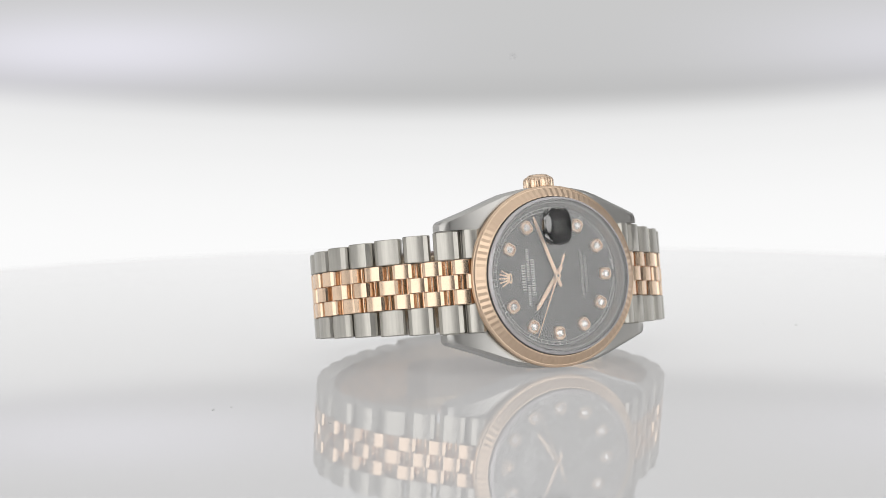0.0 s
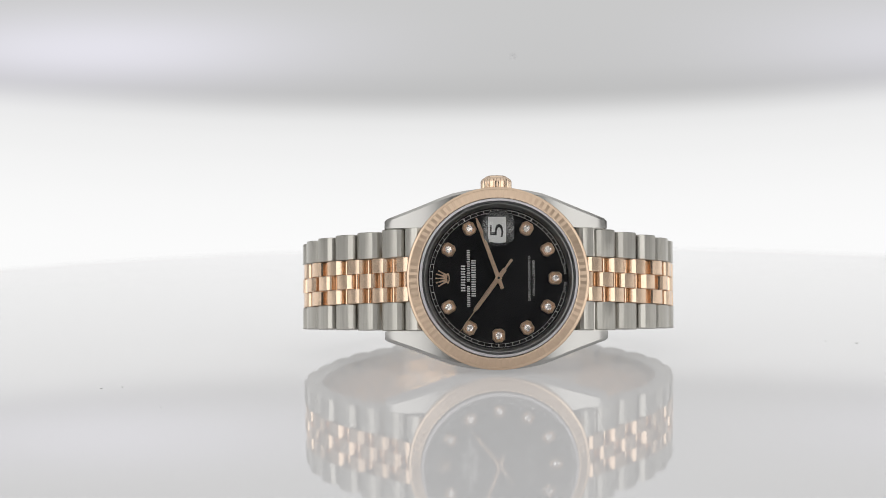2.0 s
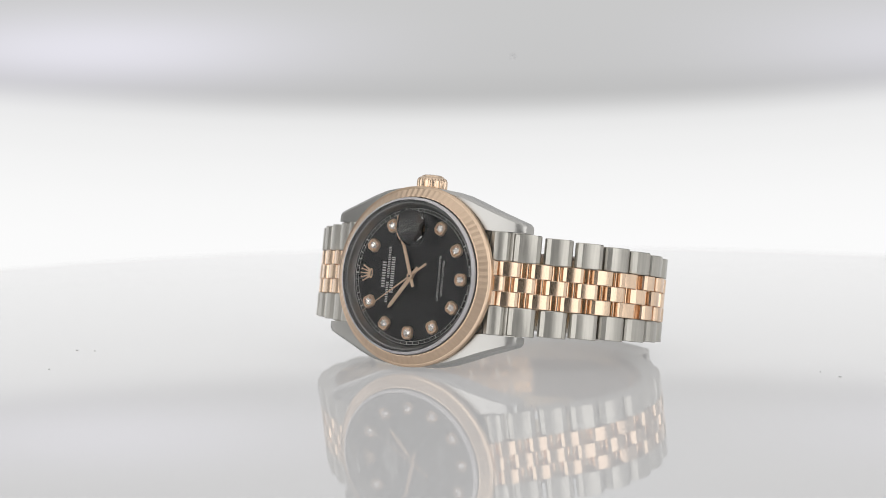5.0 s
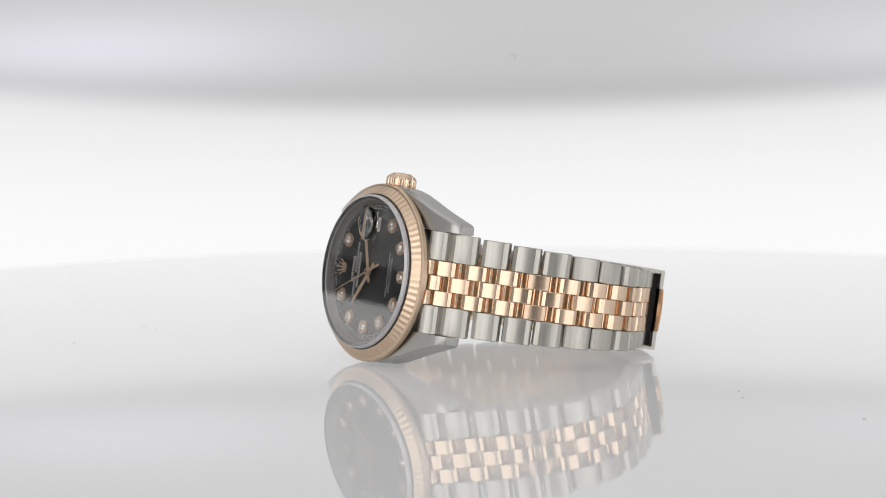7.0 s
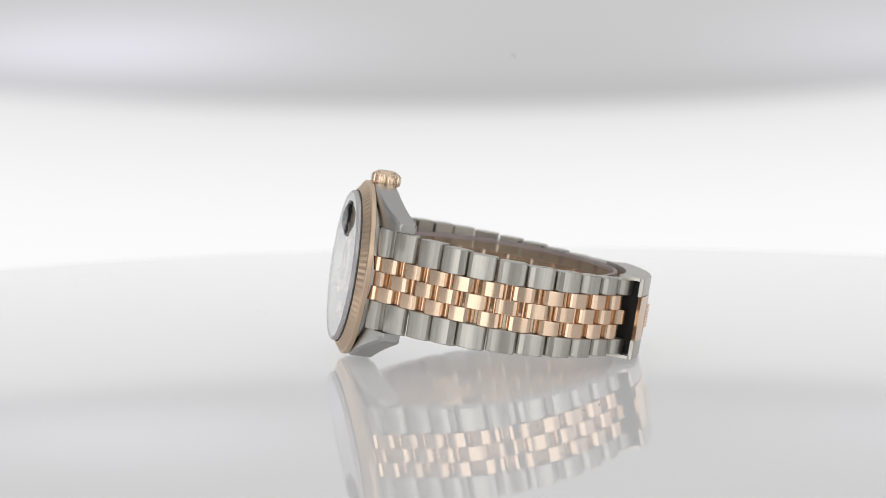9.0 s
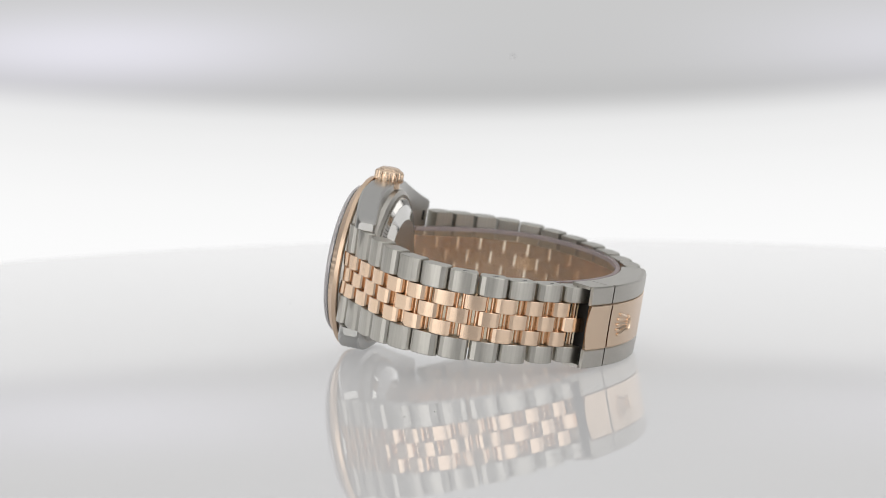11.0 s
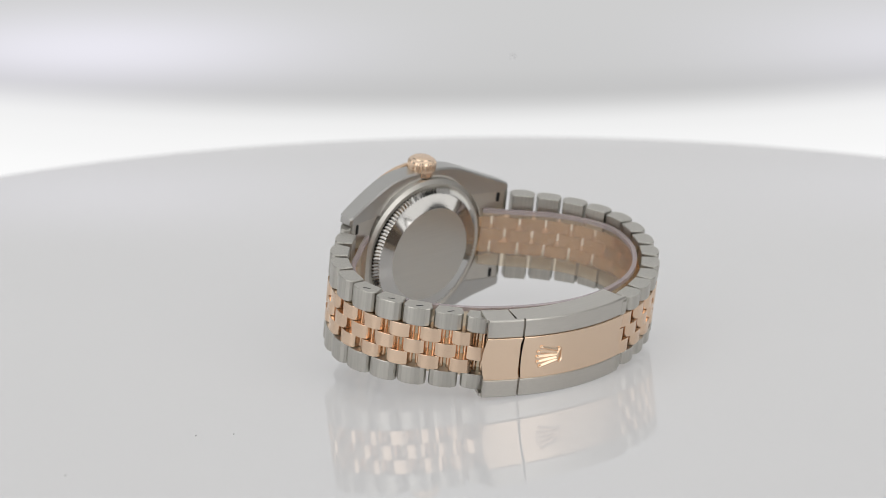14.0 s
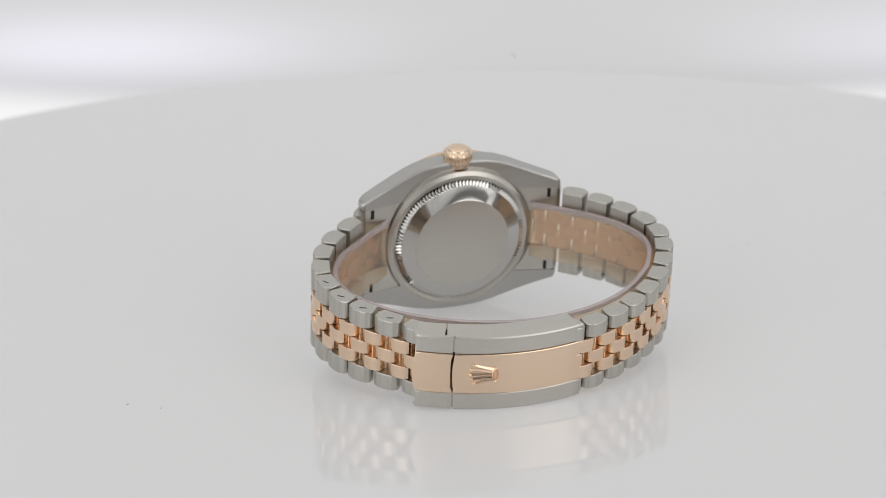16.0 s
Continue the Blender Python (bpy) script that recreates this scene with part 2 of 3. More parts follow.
def build_studio():
    structure("backdrop", box(-0.30, 0.30, 0.226, 0.232, -0.15, 0.75), PAINTED_GLOW, "white backdrop with its brightness painted in, brightest low behind the turntable", "backdrop")
    # unseen wall, added to darken what the watch mirrors past the backdrop
    structure("wall_back", box(-0.72, 0.72, 0.28, 0.30, -0.15, 0.75), WALL_BACK, "unseen grey wall added behind the backdrop for darker reflections", "wall")
    structure("floor", box(-0.8, 0.8, -0.75, 0.3, -0.17, -0.15), FLOOR_WHITE, "white booth floor under the turntable", "floor")
    structure("wall_left", box(-0.72, -0.70, -0.73, 0.28, -0.15, 0.75), WALL_GREY, "pale grey side wall of the photo booth", "wall")
    structure("wall_right", box(0.70, 0.72, -0.73, 0.28, -0.15, 0.75), WALL_GREY, "pale grey side wall of the photo booth", "wall")
    structure("wall_front", box(-0.72, 0.72, -0.75, -0.73, -0.15, 0.75), FLOOR_WHITE, "white wall behind the camera", "wall")
    structure("ceiling", box(-0.72, 0.72, -0.75, 0.3, 0.75, 0.77), FLOOR_WHITE, "white booth ceiling", "ceiling")
    bm = lathe([(0, 0.1), (0.28, 0.1), (0.4, 0.0), (0, 0.0)], Matrix.Translation((0.0113, 0.2259, 0.0529)) @ Matrix.Rotation(radians(90), 4, "X"), 16)
    tagged(new("speck", mesh_of("speck", bm, PANEL_GREY, 30)), "tiny grey speck on the backdrop", "speck")
    # unseen dark panel, added so that the dial mirrors black
    curtain = new("curtain", mesh_of("curtain", box(-0.235, 0.215, -0.725, -0.715, 0.05, 0.34, 0.002), WALL_DARK, 30))
    tagged(curtain, "added dark panel behind the camera, mirrored black in the dial", "curtain", kind="structure")

    # lamps of the booth: a ceiling light and two upright softboxes beside the camera
    def panel_lamp(name, w, h, pose_m, label, group=""):
        e = tagged(new(name), label, "studio light", group)
        e.matrix_basis = pose_m
        bm = box(-w / 2 - 0.012, w / 2 + 0.012, -h / 2 - 0.012, h / 2 + 0.012, 0.004, 0.03, 0.003)
        part("housing", bm, WALL_DARK, e, "black metal housing")
        part("diffuser", box(-w / 2, w / 2, -h / 2, h / 2, -0.003, 0.003, 0.001), LED if name == "ceiling_light" else FILL_GLOW if name == "fill_strip" else softbox_glow(w / 2, 1.7), e, "lit white diffuser")
        return e

    # unseen low strips, added to brighten the bracelet's reflections
    for sx in (-1, 1):
        m = look((sx * 0.245, 0.03, -0.03), (0, 0.03, -0.03))
        panel_lamp("fill_strip", 0.36, 0.112, m, "unseen low glowing strip added beside the turntable to brighten links", "low strips beside the turntable")
    panel_lamp("ceiling_light", 1.34, 0.94, pose(0, -0.22, 0.715), "large lit white ceiling light panel of the booth")
    for sx in (-1, 1):
        w, c = (0.475, Vector((0.38, -0.458, 0.16))) if sx > 0 else (0.53, Vector((-0.359, -0.477, 0.16)))
        m = look(c, c + Vector((-sx * 0.40, 0.44, -0.13)))
        panel_lamp("softbox", w, 0.52, m, "upright lit white softbox beside the camera", "softboxes beside the camera")


build_studio()


# ---- the turntable ----
def build_turntable():
    e = tagged(new("turntable"), "round glossy white acrylic turntable with an added even glow", "turntable")
    r = TABLE_R * 1000
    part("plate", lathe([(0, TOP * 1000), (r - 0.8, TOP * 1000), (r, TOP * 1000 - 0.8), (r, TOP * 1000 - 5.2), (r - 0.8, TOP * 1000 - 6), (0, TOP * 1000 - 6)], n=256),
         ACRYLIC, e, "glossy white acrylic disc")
    bm = bmesh.new()
    for x, y, w, turn in ((75.4, 5.8, 0.9, 20), (69.5, 9.5, 0.55, 75), (104.8, 9.0, 0.8, 40), (-73.6, -43.8, 0.8, 25), (-69.8, -42.5, 0.5, 80), (-60.0, -65.9, 0.4, 10)):
        c, sn = math.cos(radians(turn)), math.sin(radians(turn))
        pts = [(-w / 2, -0.12), (w * 0.1, -0.22), (w / 2, 0.02), (w * 0.15, 0.17), (-w * 0.4, 0.14)]
        flat_poly([(x + 0.7 * (c * px - sn * py), y + 0.7 * (sn * px + c * py)) for px, py in pts], TOP * 1000 + 0.002, TOP * 1000 + 0.1, bm)
    dust = part("dust", bm, DUST, e, "specks of grey dust on the plate")
    dust["kind"] = "stuff"
    part("hub", lathe([(0, -7.2), (60, -7.2), (60, -30), (52, -34), (0, -34)], n=64), WALL_DARK, e, "dark hub under the plate")
    return e


turntable = build_turntable()


# ---- the watch ----
watch = tagged(new("wrist_watch"), "steel and rose gold watch lying sideways on the turntable", "watch")
DIAL_M = Matrix(((0, -1, 0, 0), (0, 0, -1, 0), (1, 0, 0, 0), (0, 0, 0, 1)))   # dial right = crown side, dial up = twelve
FACE = SEAT @ DIAL_M      # dial space to the watch's space


def ring_xy(r, n, phase=0.0):
    return [(r * math.cos(phase + 2 * math.pi * k / n), r * math.sin(phase + 2 * math.pi * k / n)) for k in range(n)]


def build_case():
    bm = lathe([(15.4, 5.45), (16.6, 5.25), (16.8, 4.9), (16.8, 0.9), (16.6, 0.75), (12.0, 0.75)], Matrix.Rotation(radians(-90), 4, "X"), 128)
    case = part("case", bm, STEEL_SIDE, watch, "satin steel case", SEAT, 30)
    # flanks: each runs from lug tip to lug tip past the crown side or the side opposite
    half = [21.6, 21.0, 19.5, 18.0, 16.2, 14.0, 12.6, 11.4, 10.0, 8.6, 7.2, 6.0, 4.0, 2.0]
    stations = [-x for x in half] + [0.0] + half[::-1]
    for sz in (-1, 1):
        secs = []
        for x in stations:
            ax = abs(x)
            f = max(0.0, (ax - 8) / 14)
            tip = 0.45 if ax > 21.5 else 0.0
            zo = float(np.interp(ax, [0, 4, 6, 8.6, 11.4, 14, 16.2, 18, 19.5, 21, 21.6], [17.45, 17.3, 17.05, 16.5, 15.5, 14.45, 13.6, 12.95, 12.4, 11.85, 11.4]))
            zi = 9.95 if ax > 12.5 else 9.0
            yt = 0.8 + 3.4 * f ** 1.7 + tip
            yb = 5.3 + 2.7 * f ** 1.5 - tip
            secs.append([(x, yt, zi), (x, yt, zo - 0.55), (x, yt + 0.4, zo), (x, yb - 0.35, zo), (x, yb, zo - 0.35), (x, yb, zi)])
        bm = bmesh.new()
        rings = [[bm.verts.new((q[0] * MM, q[1] * MM, sz * q[2] * MM)) for q in sec] for sec in secs]
        for a, b in zip(rings, rings[1:]):
            for i in range(6):
                bm.faces.new((a[i], a[(i + 1) % 6], b[(i + 1) % 6], b[i]))
        bm.faces.new(rings[0])
        bm.faces.new(rings[-1])
        part("case_flank", bm, STEEL_FLANK, case, "polished steel flank with a lug at each end", None, 30)
    # the shaded spring-bar holes inside the lugs are black blocks on the end pieces
    back_m = Matrix.Rotation(radians(-90), 4, "X")     # local z -> +y (towards the wrist)
    part("case_back_ring", lathe([(15.9, 5.4), (15.7, 6.3), (14.9, 6.75), (14.0, 6.5)], back_m, 128), STEEL_SIDE, case, "satin steel ring round the case back", smooth=30)
    # knurled coin edge
    bm = bmesh.new()
    n = 112
    rows = []
    for k in range(2 * n):
        a = math.pi * k / n
        d = 0.0 if k % 2 else 0.7
        rows.append([(14.3 - d, 6.3, a), (14.2 - d, 7.0, a), (13.2 - d * 0.6, 7.6, a), (12.9, 7.65, a)])
    grid = [[bm.verts.new((r * MM * math.cos(a), r * MM * math.sin(a), h * MM)) for r, h, a in row] for row in rows]
    for k in range(2 * n):
        a, b = grid[k], grid[(k + 1) % (2 * n)]
        for i in range(3):
            bm.faces.new((a[i], b[i], b[i + 1], a[i + 1]))
    bm.transform(back_m)
    part("coin_edge", bm, STEEL_POLISHED, case, "finely knurled steel edge", smooth=10)
    part("case_back", lathe([(12.95, 7.62), (12.6, 7.72), (10.3, 8.5), (10.1, 8.58)], back_m, 128), STEEL_POLISHED, case, "mirror polished sloping back rim", smooth=40)
    part("back_disc", lathe([(10.12, 8.575), (9.9, 8.6), (0, 8.6)], back_m, 96), STEEL_SIDE, case, "plain satin steel back disc", smooth=40)
    return case


def build_bezel():
    """A plain polished band outside, then straight flutes that climb the slope to a toothed inner edge."""
    n = 84
    bm = bmesh.new()
    rows = []
    for k in range(2 * n):
        a = math.pi * k / n
        v = 0.088 if k % 2 else 0.0
        rows.append([(17.0, 0.85, a), (17.5, 0.78, a), (17.6, 0.66, a), (17.6, -0.12, a), (17.48, -0.26, a), (17.2, -0.38, a), (17.12 - v * 0.62, -0.43 + v * 0.79, a),
                     (15.62 - v * 0.62, -1.62 + v * 0.79, a), (15.42 - v * 0.35, -1.66 + v * 0.85, a), (15.27, -1.35, a), (15.27, 0.5, a)])
    grid = [[bm.verts.new((r * MM * math.cos(a), h * MM, r * MM * math.sin(a))) for r, h, a in row] for row in rows]
    for k in range(2 * n):
        a, b = grid[k], grid[(k + 1) % (2 * n)]
        for i in range(10):
            bm.faces.new((a[i], b[i], b[i + 1], a[i + 1]))
    return part("bezel", bm, GOLD_BEZEL, watch, "fluted rose gold bezel", SEAT, 8)


def build_crown():
    n = 24
    bm = bmesh.new()
    rows = []
    for k in range(4 * n):
        a = math.pi * k / (2 * n)
        v = 0.17 if k % 4 == 0 else 0.0 if k % 4 == 2 else 0.03
        rows.append([(2.45, 17.0, a), (2.45, 18.05, a), (2.6, 18.1, a), (2.9 - v, 18.25, a), (3.02 - v, 18.65, a), (3.02 - v, 19.9, a), (2.78 - v * 0.6, 20.36, a), (2.45, 20.6, a),
                     (2.2, 20.68, a), (2.1, 20.86, a), (1.6, 21.08, a), (0.6, 21.15, a)])
    grid = [[bm.verts.new((r * MM * math.cos(a), r * MM * math.sin(a), h * MM)) for r, h, a in row] for row in rows]
    for k in range(4 * n):
        a, b = grid[k], grid[(k + 1) % (4 * n)]
        for i in range(11):
            bm.faces.new((a[i], b[i], b[i + 1], a[i + 1]))
    bm.faces.new([g[-1] for g in grid])
    return part("winding_crown", bm, GOLD_SATIN, watch, "fluted rose gold winding crown", SEAT @ Matrix.Translation((0, 3.5 * MM, -1.0 * MM)), 25)


def text_mesh(text, size, width, material):
    """Lettering as a thin mesh, centred, its width fitted (mm)."""
    cu = bpy.data.curves.new("lettering", "FONT")
    cu.body, cu.size, cu.align_x, cu.align_y, cu.extrude, cu.resolution_u = text, size * MM, "CENTER", "CENTER", 0.00002, 3
    ob = bpy.data.objects.new("lettering", cu)
    scene.collection.objects.link(ob)
    bpy.context.view_layer.update()
    me = bpy.data.meshes.new_from_object(ob.evaluated_get(bpy.context.evaluated_depsgraph_get()))
    bpy.data.objects.remove(ob)
    xs = [v.co.x for v in me.vertices]
    k = width * MM / (max(xs) - min(xs))
    me.transform(Matrix.Diagonal((k, 1, 1, 1)))
    me.materials.clear()
    me.materials.append(material)
    return me


def crown_mark(scale):
    """A plain five-rayed mark over an oval foot; outline pieces (x, y in mm)."""
    bm = bmesh.new()
    for k in range(5):
        a = radians(-38 + 19 * k)
        dx, dy = math.sin(a), math.cos(a)
        L = 2.0 if k in (1, 2, 3) else 1.9
        base, tip = (0.55 * dx * 1.6, -0.75), (L * dx * 1.15, -0.9 + L * dy)
        nx, ny = dy, -dx
        w0, w1 = 0.20, 0.07
        pts = [(base[0] - nx * w0, base[1] - ny * w0), (base[0] + nx * w0, base[1] + ny * w0), (tip[0] + nx * w1, tip[1] + ny * w1), (tip[0] - nx * w1, tip[1] - ny * w1)]
        flat_poly([(x * scale, y * scale) for x, y in pts], -0.004 * k, 0.13 + 0.008 * k, bm)
        flat_poly([((tip[0] + 0.17 * math.cos(b)) * scale, (tip[1] + 0.17 * math.sin(b)) * scale) for b in [2 * math.pi * j / 10 for j in range(10)]], -0.03, 0.2, bm)
    outer = [(0.95 * math.cos(b), -1.0 + 0.32 * math.sin(b)) for b in [2 * math.pi * j / 24 for j in range(24)]]
    inner = [(0.62 * math.cos(b), -1.0 + 0.14 * math.sin(b)) for b in [2 * math.pi * j / 24 for j in range(24)]]
    lo = [[bm.verts.new((x * scale * MM, y * scale * MM, h * MM)) for x, y in ring] for ring, h in ((outer, -0.045), (outer, 0.185), (inner, 0.185), (inner, -0.045))]
    for a, b in zip(lo, lo[1:]):
        for i in range(24):
            bm.faces.new((a[i], a[(i + 1) % 24], b[(i + 1) % 24], b[i]))
    return bm


def build_dial():
    face = part("dial", lathe([(0, 0), (13.9, 0), (13.9, -0.4), (0, -0.4)], None, 128), DIAL, watch, "glossy black dial with gold and stone hour marks", FACE)
    # date opening: a white disc plate in a bevelled frame, with its figure
    part("date_window", box(8.0 * MM, 10.9 * MM, -0.98 * MM, 0.98 * MM, 0.004 * MM, 0.05 * MM), DATE_WHITE, face, "white date window")
    t = text_mesh("5", 2.15, 1.45, INK)
    o = part("date_figure", t, INK, face, "black figure 5", Matrix.Translation((9.4 * MM, 0, 0.075 * MM)))
    # rehaut
    part("inner_ring", lathe([(13.55, 0.0), (13.6, 0.05), (14.1, 1.6), (14.3, 1.72), (14.3, 0.0)], None, 128), STEEL_RING, face, "satin steel inner ring")
    # dark ring added so that the ledge under the crystal doesn't shine white
    part("ledge_ring", lathe([(14.3, 1.6), (14.32, 1.74), (15.22, 1.86), (15.22, 1.6)], None, 128), LEDGE_GREY, face, "dark grey ring added under the crystal to darken the ledge")
    # minute track
    bm = bmesh.new()
    for r in (13.22, 12.62):
        rings = [[bm.verts.new((x * MM, y * MM, 0.012 * MM)) for x, y in ring_xy(rr, 180)] for rr in (r - 0.035, r + 0.035)]
        for i in range(180):
            if 129 <= i <= 140:
                continue
            bm.faces.new((rings[0][i], rings[0][(i + 1) % 180], rings[1][(i + 1) % 180], rings[1][i]))
    for k in range(60):
        if 43 < k < 47:
            continue
        a = 2 * math.pi * k / 60
        c, s = math.cos(a), math.sin(a)
        w = 0.05 if k % 5 else 0.11
        bm.faces.new([bm.verts.new(((c * r - s * d) * MM, (s * r + c * d) * MM, 0.012 * MM)) for r, d in ((12.62, -w), (13.22, -w), (13.22, w), (12.62, w))])
    part("minute_track", bm, PRINT, face, "fine white printed minute track")
    # hour marks: eight-sided gold frames with a stone, except at three and twelve
    oct_ = [(0.62, 1.25), (1.18, 0.7), (1.18, -0.7), (0.62, -1.25), (-0.62, -1.25), (-1.18, -0.7), (-1.18, 0.7), (-0.62, 1.25)]
    bm = bmesh.new()
    lev = [[bm.verts.new((x * k * MM, y * k * MM, h * MM)) for x, y in oct_] for k, h in ((1.06, 0.0), (1.03, 0.25), (0.92, 0.5), (0.80, 0.5), (0.72, 0.22))]
    for a, b in zip(lev, lev[1:]):
        for i in range(8):
            bm.faces.new((a[i], a[(i + 1) % 8], b[(i + 1) % 8], b[i]))
    bm.faces.new(lev[-1])
    frame_me = mesh_of("hour_mark", bm, GOLD_HAND, 20)
    bm = bmesh.new()
    n = 12
    lev = [[bm.verts.new((r * math.cos(2 * math.pi * (k + 0.5 * o_) / n) * MM, r * math.sin(2 * math.pi * (k + 0.5 * o_) / n) * MM, h * MM)) for k in range(n)]
           for r, h, o_ in ((0.78, 0.26, 0), (0.78, 0.44, 1), (0.58, 0.6, 0), (0.33, 0.68, 1))]
    facet = random.Random(7)
    for ring in lev[1:]:
        for v in ring:
            v.co.z += facet.uniform(-0.09, 0.09) * MM
    for a, b, o_ in zip(lev, lev[1:], (0, 1, 0)):
        for i in range(n):
            j = (i + 1) % n
            if o_ == 0:
                bm.faces.new((a[i], a[j], b[i]))
                bm.faces.new((a[j], b[j], b[i]))
            else:
                bm.faces.new((a[i], b[j], b[i]))
                bm.faces.new((a[i], a[j], b[j]))
    bm.faces.new(lev[-1])
    claw_me = mesh_of("claw", lathe([(0.17, 0.2), (0.17, 0.55), (0.1, 0.66), (0, 0.68)], None, 10), GOLD, 40)
    stone_me = mesh_of("stone", bm, DIAMOND, None)
    for h in (1, 2, 4, 5, 6, 7, 8, 9, 10, 11):
        a = radians(30 * h)
        m = Matrix.Translation((11.0 * math.sin(a) * MM, 11.0 * math.cos(a) * MM, 0)) @ Matrix.Rotation(-a, 4, "Z")
        part("hour_mark", frame_me, GOLD, face, "gold framed hour mark with a brilliant stone", m)
        part("stone", stone_me, DIAMOND, face, "clear brilliant stone", m)
        for px, py in ((-1, -1), (-1, 1), (1, -1), (1, 1)):
            part("claw", claw_me, GOLD, face, "", m @ Matrix.Translation((0.56 * px * MM, 0.6 * py * MM, 0)))
    part("emblem", crown_mark(1.08), GOLD_HAND, face, "rose gold five-rayed mark at twelve", Matrix.Translation((0, 10.75 * MM, 0)), 30)
    # lettering
    for y, w, h in ((6.75, 5.2, 0.85), (5.72, 11.0, 0.62), (4.72, 7.2, 0.85)):
        bm = bmesh.new()
        count = {5.2: 5, 11.0: 16, 7.2: 8}[w]
        step = w / count
        for k in range(count):
            if count == 16 and k == 6:
                continue
            x = -w / 2 + (k + 0.5) * step
            for x0, x1, y0, y1 in ((x - step * 0.38, x - step * 0.10, -h / 2, h / 2), (x + step * 0.10, x + step * 0.38, -h / 2, h / 2)):
                bm.faces.new([bm.verts.new((px * MM, (y + py) * MM, 0.012 * MM)) for px, py in ((x0, y0), (x1, y0), (x1, y1), (x0, y1))])
        part("name_bars", bm, PRINT, face, "plain white bars in place of a printed name")
    for y, w, s, txt in ((-6.0, 8.7, 0.62, "SUPERLATIVE CHRONOMETER"), (-6.85, 6.9, 0.62, "OFFICIALLY CERTIFIED")):
        part("lettering", text_mesh(txt, s, w, PRINT), PRINT, face, "small white printed lettering", Matrix.Translation((0, y * MM, 0.03 * MM)))
    for x, txt in ((-1.75, "SWISS"), (1.75, "MADE")):
        m = Matrix.Translation((x * MM, -math.sqrt(12.93 ** 2 - x * x) * MM, 0.03 * MM)) @ Matrix.Rotation(x / 12.93, 4, "Z")
        part("lettering", text_mesh(txt, 0.62, 2.0, PRINT), PRINT, face, "tiny white printed lettering at six", m)
    # hands
    def hand(name, length, tail, w0, w1, h, label, wt):
        bm = bmesh.new()
        pts = [(-wt, -tail), (wt, -tail), (w0, 0), (w1, length * 0.9), (w1 * 0.4, length), (-w1 * 0.4, length), (-w1, length * 0.9), (-w0, 0)]
        lo = [bm.verts.new((x * MM, y * MM, h * MM)) for x, y in pts]
        hi = [bm.verts.new((x * 0.8 * MM, y * MM, (h + 0.14) * MM)) for x, y in pts]
        for i in range(8):
            bm.faces.new((lo[i], lo[(i + 1) % 8], hi[(i + 1) % 8], hi[i]))
        bm.faces.new(lo[::-1])
        bm.faces.new(hi)
        b2 = lathe([(0.62, h), (0.62, h + 0.2), (0.5, h + 0.26), (0, h + 0.26)], None, 32)
        me = bpy.data.meshes.new("hub")
        b2.to_mesh(me)
        bm.from_mesh(me)
        b2.free()
        return part(name, bm, GOLD_HAND, watch, label, FACE, 25)

    hour = hand("hour_hand", 8.0, 2.2, 0.48, 0.40, 0.5, "rose gold baton hour hand", 0.4)
    minute = hand("minute_hand", 12.3, 2.2, 0.43, 0.34, 0.8, "rose gold baton minute hand", 0.34)
    second = hand("second_hand", 12.8, 4.4, 0.16, 0.07, 1.1, "thin rose gold seconds hand", 0.28)
    # a black disc stands in for the dark hole of the hub
    part("hub_hole", lathe([(0.24, 1.3), (0.24, 1.4), (0, 1.4)], None, 16), DARK, watch, "black disc for the hole in the hands", FACE)
    hour.matrix_basis = FACE @ Matrix.Rotation(radians(-306.5), 4, "Z")
    minute.matrix_basis = FACE @ Matrix.Rotation(radians(-70.0), 4, "Z")
    return second


